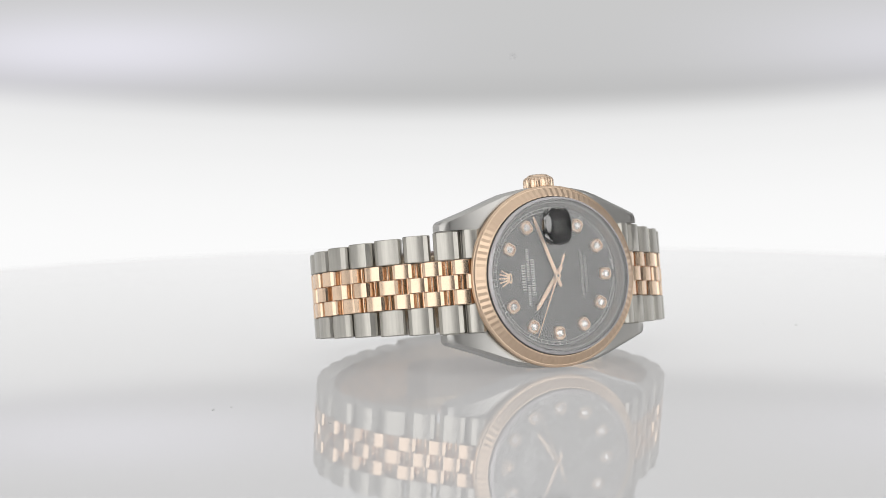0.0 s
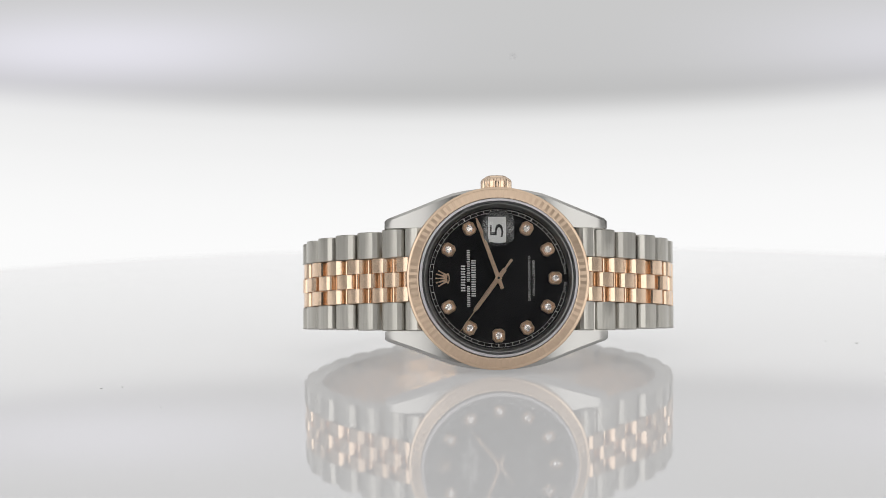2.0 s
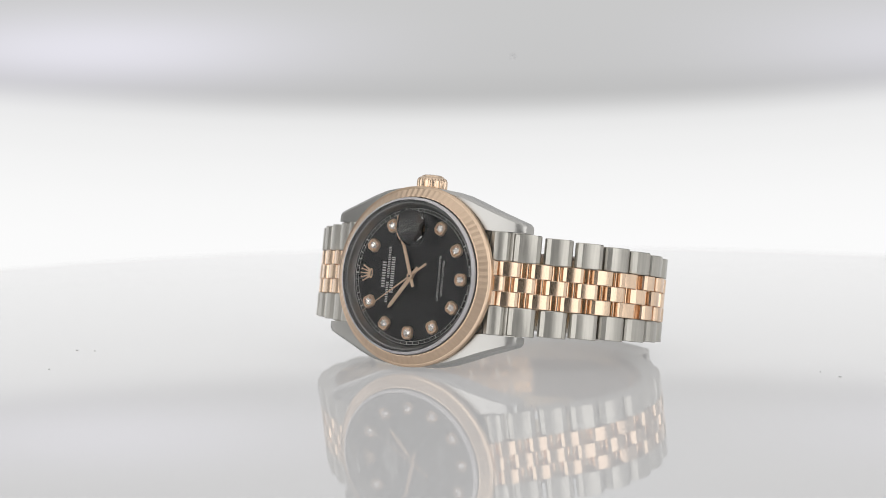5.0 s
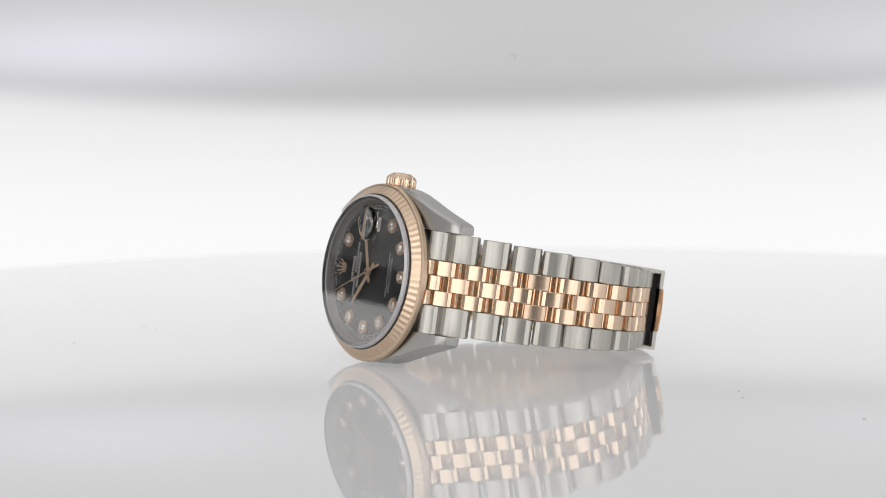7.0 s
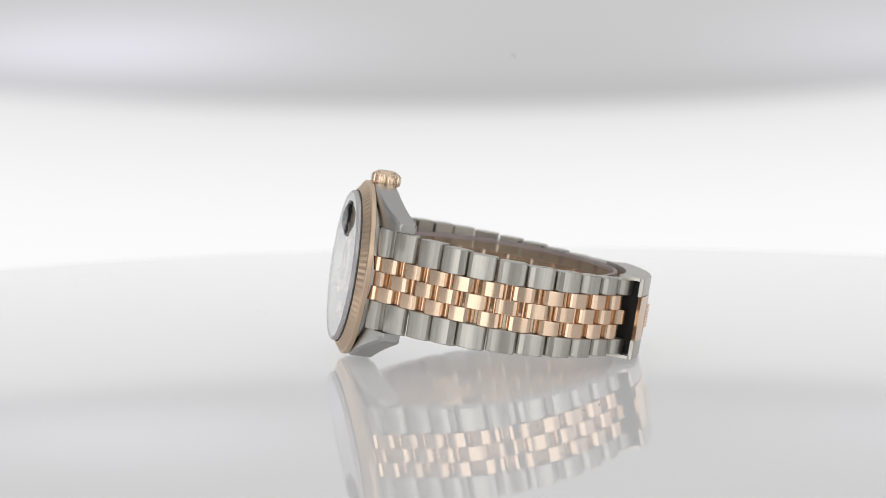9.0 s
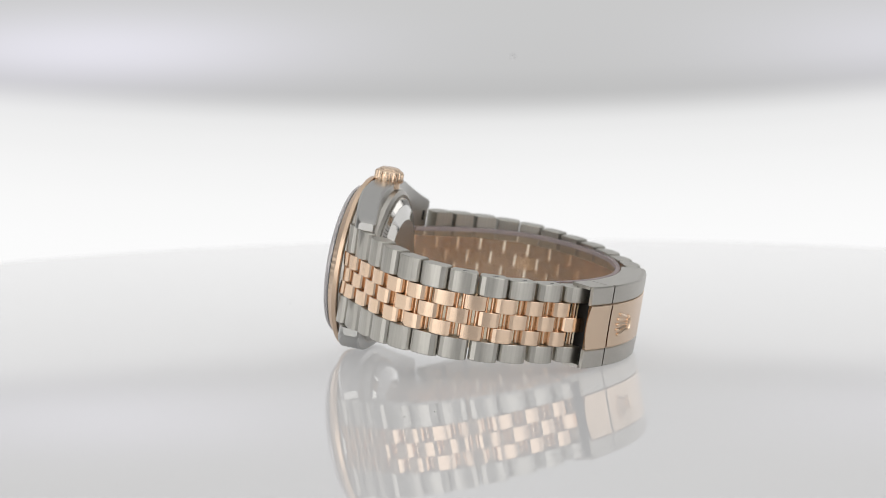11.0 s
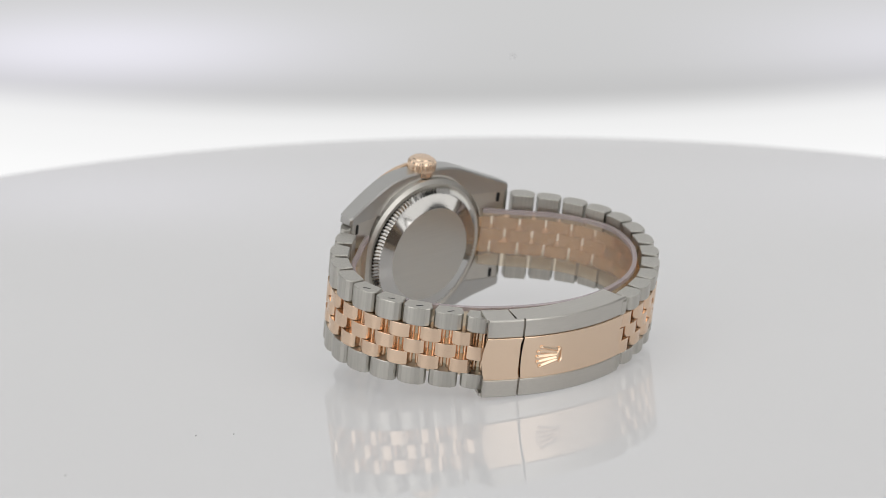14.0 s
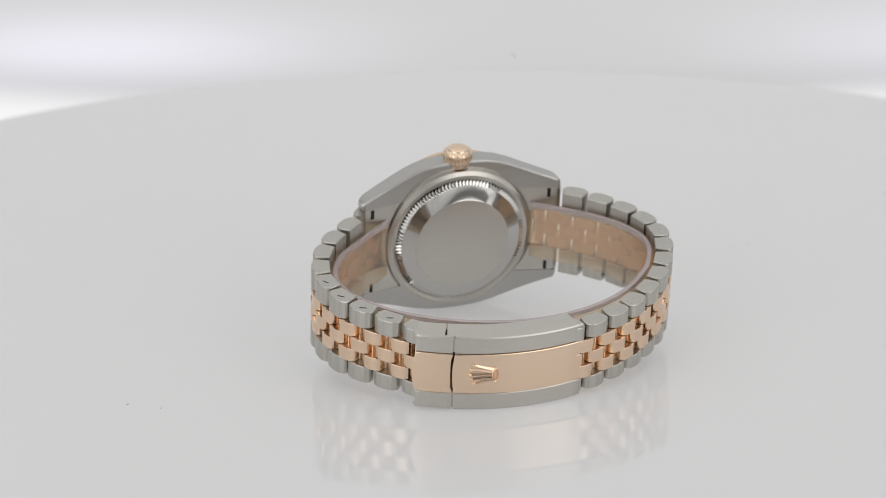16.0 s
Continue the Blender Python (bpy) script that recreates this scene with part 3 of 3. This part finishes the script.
def build_crystal():
    # sapphire disc with a chamfered rim; the domed date magnifier sits in it as a coated plug
    R, hx, hy, na, nr, cx = 5.6, 3.55, 2.95, 96, 14, 9.45
    low, high = 1.9, 2.75

    def outline(k, j):
        a = 2 * math.pi * j / na
        c, sn = math.cos(a), math.sin(a)
        e = 1 / (abs(c) ** 3.6 + abs(sn) ** 3.6) ** (1 / 3.6)
        return hx * e * c * k, hy * e * sn * k

    bm = bmesh.new()

    def rim(r, h):
        return [bm.verts.new((r * math.cos(2 * math.pi * j / na) * MM, r * math.sin(2 * math.pi * j / na) * MM, h * MM)) for j in range(na)]

    def hole(h):
        return [bm.verts.new(((cx + outline(1.004, j)[0]) * MM, outline(1.004, j)[1] * MM, h * MM)) for j in range(na)]

    loops = [hole(high), rim(14.75, high), rim(15.2, high - 0.38), rim(15.2, low), hole(low)]
    for a, b in list(zip(loops, loops[1:])) + [(loops[-1], loops[0])]:
        for j in range(na):
            bm.faces.new((a[j], a[(j + 1) % na], b[(j + 1) % na], b[j]))
    ob = part("crystal", bm, SAPPHIRE, watch, "flat clear sapphire crystal", FACE, 30)
    ob.visible_shadow = False
    # pale see-through shell added to paint light over the black rim
    edge = lathe([(15.205, 1.95), (15.225, 1.95), (15.225, high - 0.37), (14.77, high + 0.02), (14.75, high + 0.01), (15.205, high - 0.375)], None, 128, True)
    part("crystal_edge_veil", edge, EDGE_VEIL, ob, "pale veil added over the crystal's edge to lighten it", None, 30).visible_shadow = False
    bm = bmesh.new()
    cap = math.sqrt(R * R - 3.3 ** 2)

    def dome(x, y):
        return high - low + 0.22 + max(0.0, math.sqrt(max(0.01, R * R - x * x - y * y)) - cap)

    top = bm.verts.new((0, 0, dome(0, 0) * MM))
    vs = [[bm.verts.new((x * MM, y * MM, dome(x, y) * MM)) for x, y in [outline(i / nr, j) for j in range(na)]] for i in range(1, nr + 1)]
    vs.append([bm.verts.new((x * MM, y * MM, 0)) for x, y in [outline(1, j) for j in range(na)]])
    for j in range(na):
        bm.faces.new((top, vs[0][j], vs[0][(j + 1) % na]))
    for a, b in zip(vs, vs[1:]):
        for j in range(na):
            bm.faces.new((a[j], a[(j + 1) % na], b[(j + 1) % na], b[j]))
    bm.faces.new(vs[-1])
    lens = part("date_magnifier", bm, LENS, ob, "domed clear date magnifier", Matrix.Translation((cx * MM, 0, low * MM)), 30)
    lens.visible_shadow = False
    return ob


# bracelet: outer line of each side in the watch's x-y plane, from the lug to the clasp (mm)
SIX = [(12.0, -1.2), (15.5, 0.5), (18.3, 2.3), (21.0, 4.5), (23.6, 6.6), (26.3, 9.0), (30.0, 12.1), (33.4, 15.9), (36.2, 21.1), (37.5, 26.7),
       (37.0, 32.5), (35.0, 38.2), (31.4, 43.2), (27.1, 47.8), (22.7, 51.8), (17.6, 55.8)]
TWELVE = [(-12.0, -1.2), (-15.5, 0.5), (-18.3, 2.3), (-21.0, 4.5), (-23.6, 6.6), (-26.4, 8.8), (-29.9, 11.8), (-33.6, 16.2), (-36.3, 21.3), (-37.6, 27.0),
          (-36.8, 32.7), (-34.4, 38.4), (-30.9, 43.9), (-26.1, 48.8), (-20.0, 53.3), (-11.8, 57.0), (-6.0, 58.3)]


class Line:
    """A smooth line through points, by length."""

    def __init__(self, pts):
        out = []
        P = [Vector(p) for p in pts]
        P = [2 * P[0] - P[1]] + P + [2 * P[-1] - P[-2]]
        for i in range(1, len(P) - 2):
            for k in range(20):
                t = k / 20
                a, b, c, d = P[i - 1:i + 3]
                out.append(0.5 * ((2 * b) + (c - a) * t + (2 * a - 5 * b + 4 * c - d) * t * t + (3 * b - a - 3 * c + d) * t ** 3))
        out.append(P[-2])
        self.p = out
        self.s = [0.0]
        for a, b in zip(out, out[1:]):
            self.s.append(self.s[-1] + (b - a).length)

    def at(self, s):
        i = min(max(int(np.searchsorted(self.s, s)), 1), len(self.s) - 1)
        k = (s - self.s[i - 1]) / (self.s[i] - self.s[i - 1])
        d = (self.p[i] - self.p[i - 1]).normalized()
        return self.p[i - 1].lerp(self.p[i], k), d

    def nearest(self, q):
        j = min(range(len(self.p)), key=lambda i: (self.p[i] - Vector(q)).length)
        return self.s[j]


def link_pose(line, s, side):
    p, d = line.at(s)
    inward = Vector((-d.y, d.x)) if side > 0 else Vector((d.y, -d.x))
    m = Matrix.Identity(4)
    m.col[0][:3] = (d.x, d.y, 0)
    m.col[1][:3] = (inward.x, inward.y, 0)
    z = Vector((d.x, d.y, 0)).cross(Vector((inward.x, inward.y, 0)))
    m.col[2][:3] = z
    m.col[3][:3] = (p.x * MM, p.y * MM, 0)
    return m


def barrel(half, T, base):
    """The outline of a link: half of its faceted top from the shoulder to the middle (x, depth in mm), on a back of half width base."""
    return [(-base, T)] + [(-x, y) for x, y in half] + [(0.0, 0.0)] + half[::-1] + [(base, T)]


def gold_profile(p):
    a = 0.356 * p
    return barrel([(a, 1.35), (0.985 * a, 0.9), (0.9 * a, 0.52), (0.62 * a, 0.16), (0.3 * a, 0.035)], 3.1, 0.335 * p)


def steel_profile(p, T=3.8):
    a = 0.449 * p
    return barrel([(a, 1.75), (0.985 * a, 1.2), (0.9 * a, 0.72), (0.62 * a, 0.22), (0.3 * a, 0.05)], T, 0.362 * p)


def half_width(s, total):
    return 9.9 - 2.6 * min(1.0, s / min(total, 62.0))


def build_side(line, side, s_start, rows, pitch, half):
    """One side of the bracelet: full rows from s_start, then a short row of length half that runs into the clasp."""
    def gold_mesh(p):
        return mesh_of("gold_link", prism(gold_profile(p), -1.39, 1.39, 0.07), GOLD, 19)

    gold_me = gold_mesh(pitch)
    first_me, short_me = gold_mesh(4.6), gold_mesh(min(half * 1.1, 7.6))
    # the outer gold rows begin under the bezel
    s_first, s_next = 2.95, s_start - 0.36 * pitch - 0.05
    start_me = gold_mesh((s_next - s_first) / 0.712)
    pin_me = mesh_of("link_pin", prism([(0.47 * math.cos(b), 2.3 + 0.47 * math.sin(b)) for b in [2 * math.pi * j / 12 for j in range(12)]], -4.3, 4.3, 0.05), GOLD, 40)
    total = rows * pitch + half
    for i in range(-1, rows + 1):
        length = half if i == rows else pitch * 0.72 if i < 0 else pitch
        s = s_start - length / 2 if i < 0 else s_start + i * pitch + length / 2
        m, m_half = SEAT @ link_pose(line, s, side), SEAT @ link_pose(line, s_start + i * pitch, side)
        w = half_width(max(0, s - s_start), total)
        for sz in (-1, 1):
            z0, z1 = (4.36, w) if sz > 0 else (-w, -4.36)
            bm = prism(steel_profile(length, 2.3 if i <= 0 else 3.8), z0, z1, 0.14)
            part("steel_link" if i >= 0 else "end_piece", bm, STEEL, watch, "", m, 19)
            if side > 0 and sz > 0 and rows - 4 <= i <= rows:
                # a black sliver paints the shade in the screw's slot
                screw = lathe([(0.0, 0.03), (0.3, 0.03), (0.3, -0.1), (0.0, -0.1)], Matrix.Rotation(0.5, 4, "Z") @ Matrix.Diagonal((2.6, 0.5, 1, 1)), 12)
                part("screw_slot_shade", screw, DARK, watch, "black sliver for a screw's shaded slot", m @ Matrix.Translation((0.3 * MM, 1.5 * MM, w * MM)))
        part("gold_link", first_me if i < 0 else short_me if i == rows else gold_me, GOLD, watch, "", m)
        for m_gap in (m_half, m):
            for off in (-0.115, 0.115):
                part("link_pin", pin_me, GOLD, watch, "", m_gap @ Matrix.Translation((off * pitch * MM, 0, 0)))
        for zc in (-2.88, 2.88):
            if i >= 0:
                part("gold_link", gold_me, GOLD, watch, "", m_half @ Matrix.Translation((0, 0, zc * MM)))
            else:
                part("gold_link", start_me, GOLD, watch, "", SEAT @ link_pose(line, (s_first + s_next) / 2, side) @ Matrix.Translation((0, 0, zc * MM)))
    # solid end piece between the lugs, under the first links, with a black block for the spring bar's shaded slot
    for sz in (-1, 1):
        bm = bmesh.new()
        rings = []
        for k in range(9):
            z = 4.45 + (9.92 - 4.45) * k / 8
            ring = []
            x_in = math.sqrt(16.2 ** 2 - z * z)
            for x, dy in ((x_in, 2.6), (21.0, 2.6), (21.15, 0.25), (20.9, 0.0), (x_in, 0.0)):
                y = 5.1 + 2.7 * max(0.0, (x - 8) / 14) ** 1.5 - dy
                ring.append(bm.verts.new((side * x * MM, y * MM, sz * z * MM)))
            rings.append(ring)
        for a, b in zip(rings, rings[1:]):
            for i in range(5):
                bm.faces.new((a[i], a[(i + 1) % 5], b[(i + 1) % 5], b[i]))
        bm.faces.new(rings[0])
        bm.faces.new(rings[-1])
        part("end_link", bm, STEEL_SIDE, watch, "solid steel end link", SEAT, 20)
        slot = box(-0.36 * MM, 0.36 * MM, -0.5 * MM, 0.16 * MM, -1.0 * MM, 1.0 * MM)
        x = 19.3
        y = 5.1 + 2.7 * ((x - 8) / 14) ** 1.5
        part("spring_bar_slot_shade", slot, DARK, watch, "small black block for a shaded slot", SEAT @ Matrix.Translation((side * x * MM, y * MM, sz * 8.7 * MM)) @ Matrix.Rotation(side * 0.25, 4, "Z"))


six, twelve = Line(SIX), Line(TWELVE)


def slab(points, thick, z0, z1, c=0.3, bow=0.0):
    """A bent plate: outer line points (x, y in mm), its thickness inwards, from z0 to z1, with chamfered long edges; bow: how far its ends curve out towards the first point."""
    bm = bmesh.new()
    n = len(points)
    zs = [z0 + c + (z1 - z0 - 2 * c) * k / 8 for k in range(9)] if bow else [z0 + c, z1 - c]
    rings = []
    along = (Vector(points[0]) - Vector(points[-1])).normalized()
    for i, (x, y) in enumerate(points):
        a = Vector(points[max(0, i - 1)])
        b = Vector(points[min(n - 1, i + 1)])
        d = (b - a).normalized()
        nx, ny = (d.y, -d.x)
        if nx * (0 - x) + ny * (28 - y) < 0:
            nx, ny = -nx, -ny
        e = c * 0.5 if i in (0, n - 1) else 0.0
        sec = [(thick, z0), (c, z0)] + [(e, z) for z in zs] + [(c, z1), (thick, z1)]
        ring = []
        for t, z in sec:
            k = bow * (1 - ((2 * z - z0 - z1) / (z1 - z0)) ** 2) if i in (0, n - 1) else 0.0
            ring.append(bm.verts.new(((x + nx * t + along.x * k) * MM, (y + ny * t + along.y * k) * MM, z * MM)))
        rings.append(ring)
    w = len(rings[0])
    for a, b in zip(rings, rings[1:]):
        for i in range(w):
            bm.faces.new((a[i], a[(i + 1) % w], b[(i + 1) % w], b[i]))
    bm.faces.new(rings[0])
    bm.faces.new(rings[-1])
    return bm


def arc_points(x0, x1, n=16):
    """The clasp's outer line."""
    out = []
    for k in range(n + 1):
        x = x0 + (x1 - x0) * k / n
        y = 58.95 - 0.0117 * (x - 2.5) ** 2
        out.append((x, y))
    return out


def embossed_mark():
    """Five ridged rays with a bead at each tip, rising from a rounded oval foot (mm)."""
    bm = bmesh.new()
    for k in range(5):
        a = radians(-34 + 17 * k)
        tip = Vector((2.0 * math.sin(a) * 1.75, -1.9 + 4.15 * math.cos(a)))
        base = Vector((1.5 * math.sin(a) * 1.15, -1.75))
        d = (tip - base).normalized()
        nrm = Vector((d.y, -d.x))
        v = []
        for p, w, h in ((base, 0.40, 0.30), (tip, 0.30, 0.22)):
            v.append([bm.verts.new(((p.x + nrm.x * o) * MM, (p.y + nrm.y * o) * MM, z * MM)) for o, z in ((-w, -0.2), (-w, 0.02), (0, h), (w, 0.02), (w, -0.2))])
        for i in range(5):
            bm.faces.new((v[0][i], v[0][(i + 1) % 5], v[1][(i + 1) % 5], v[1][i]))
        bm.faces.new(v[0])
        bm.faces.new(v[1])
        bead = lathe([(0.36, -0.25), (0.36, 0.1), (0.28, 0.26), (0.15, 0.34), (0, 0.37)], Matrix.Translation((tip.x * MM, tip.y * MM, 0)), 12)
        me = bpy.data.meshes.new("bead")
        bead.to_mesh(me)
        bm.from_mesh(me)
        bead.free()
        bpy.data.meshes.remove(me)
    n = 28
    rings = []
    for sx, sy, h in ((1.55, 0.62, -0.2), (1.55, 0.62, 0.12), (1.35, 0.44, 0.42), (1.12, 0.26, 0.2), (1.05, 0.2, -0.2)):
        rings.append([bm.verts.new((sx * math.cos(2 * math.pi * j / n) * MM, (-2.1 + sy * math.sin(2 * math.pi * j / n)) * MM, h * MM)) for j in range(n)])
    for a, b in zip(rings, rings[1:]):
        for i in range(n):
            bm.faces.new((a[i], a[(i + 1) % n], b[(i + 1) % n], b[i]))
    return bm


def build_clasp():
    # a black core stands in for the shade inside the hollow clasp
    clasp = part("clasp", slab([(x, y - 0.9) for x, y in arc_points(22.6, -5.4)], 3.4, -7.3, 7.3), DARK, watch, "folding clasp, black core for inner shade, steel rims, rose gold strip", SEAT, 30)
    for x0, x1, xa, xb in ((24.5, 18.1, 22.4, 19.3), (17.7, -7.8, 18.9, -6.8)):
        for z0, z1 in ((4.36, 8.05), (-8.05, -4.36)):
            part("clasp_rim", slab(arc_points(x0, x1), 0.85, z0, z1, 0.25), STEEL_SIDE, clasp, "brushed steel clasp rim", None, 25)
            part("clasp_wall", slab([(x, y - 0.86) for x, y in arc_points(xa, xb)], 4.3, z0, z1, 0.04), STEEL_SIDE, clasp, "", None, 25)
    for zo in (7.4, -8.04):
        part("clasp_cheek", slab([(x, y - 0.86) for x, y in arc_points(24.5, 22.41)], 4.3, zo, zo + 0.64, 0.04), STEEL_SIDE, clasp, "", None, 25)
    for x0, x1 in ((24.5, 18.0), (17.7, -7.8)):
        part("clasp_strip", slab([(x, y + 0.12) for x, y in arc_points(x0, x1)], 0.8, -4.33, 4.33, 0.12, 0.8 if x0 > 20 else 0.4), GOLD_SATIN, clasp, "satin rose gold clasp strip", None, 25)
    x = 12.4
    y = 58.95 - 0.0117 * (x - 2.5) ** 2 + 0.12
    slope = -0.0234 * (x - 2.5)
    d = Vector((1, slope, 0)).normalized()
    out = Vector((-slope, 1, 0)).normalized()
    m = Matrix.Identity(4)
    m.col[1][:3] = d                       # the mark's up runs towards the short leaf
    m.col[2][:3] = out
    m.col[0][:3] = d.cross(out)
    m.col[3][:3] = (x * MM, y * MM, 0)
    bm = embossed_mark()
    bm.transform(Matrix.Diagonal((1.03, 1.12, 1.1, 1)))
    part("clasp_emblem", bm, GOLD_SATIN, clasp, "raised five-rayed mark", m, 30)


def build_liner():
    pts = []
    for line, side in ((six, 1), (twelve, -1)):
        q = []
        for k in range(40):
            s = line.nearest((18.7 * side, 3.0)) + k / 39 * (line.s[-1] - line.nearest((18.7 * side, 3.0)))
            p, d = line.at(s)
            inward = Vector((-d.y, d.x)) if side > 0 else Vector((d.y, -d.x))
            q.append(p + inward * 4.6)
        pts.append(q)
    # across the clasp the strip hangs in one shallow arc
    a, b = pts[0][33], pts[1][33]
    bridge = [a.lerp(b, k / 13) + Vector((0, 5.2 * math.sin(math.pi * k / 13) ** 0.8)) for k in range(1, 13)]
    chain = pts[0][:34] + bridge + pts[1][:34][::-1]
    for _ in range(12):
        chain = chain[:24] + [(chain[i - 1] + 2 * chain[i] + chain[i + 1]) / 4 for i in range(24, len(chain) - 24)] + chain[-24:]
    bm = bmesh.new()
    rows = []
    for i, p in enumerate(chain):
        a, b = chain[max(0, i - 2)], chain[min(len(chain) - 1, i + 2)]
        d = (b - a).normalized()
        nrm = Vector((-d.y, d.x))
        wide = float(np.interp(p.y, [5, 20, 48], [6.2, 6.4, 7.1]))
        rows.append([bm.verts.new(((p.x + nrm.x * t) * MM, (p.y + nrm.y * t) * MM, z * MM)) for t, z in ((0, -wide), (0.5, -wide), (0.5, wide), (0, wide))])
    for a, b in zip(rows, rows[1:]):
        for i in range(4):
            bm.faces.new((a[i], a[(i + 1) % 4], b[(i + 1) % 4], b[i]))
    bm.faces.new(rows[0])
    bm.faces.new(rows[-1])
    corners = [[v.co.copy() for v in a] for a in rows]
    ob = part("protective_film", bm, LINER, watch, "clear plastic strip inside the bracelet", SEAT, 60)
    bm = bmesh.new()
    rise, drop = Vector((0, 0, 0.3 * MM)), Vector((0, 0, 0.55 * MM))
    rims = []
    for a in corners:
        out = (a[2] - a[3]).normalized() * 0.18 * MM
        rims.append([bm.verts.new(v) for v in (a[3] - out - drop, a[3] - out + rise, a[2] + out + rise, a[2] + out - drop)])
    for a, b in zip(rims, rims[1:]):
        for i in range(4):
            bm.faces.new((a[i], a[(i + 1) % 4], b[(i + 1) % 4], b[i]))
    bm.faces.new(rims[0])
    bm.faces.new(rims[-1])
    part("film_edge", bm, FILM_EDGE, ob, "milky cut edge of the plastic strip", None, 60)
    return ob


build_case()
build_bezel()
build_crown()
second_hand = build_dial()
build_crystal()
build_side(six, 1, 8.8, 9, 6.2, 7.0)
build_side(twelve, -1, 7.4, 13, 5.95, 3.4)
build_clasp()
build_liner()


# ---- movement ----
def table_pose(tilt, spin):
    return pose(0, 0, 0, tilt, 0, 0) @ pose(0, 0, 0, 0, 0, spin)


def motions():
    rows = [(t, table_pose(tilt, spin)) for t, tilt, spin in TURNS]
    walk(turntable, rows)
    walk(watch, rows)
    walk(second_hand, [(0.5 * k, FACE @ Matrix.Rotation(radians(-6 * (49.0 + 0.5 * k)), 4, "Z")) for k in range(33)])


motions()
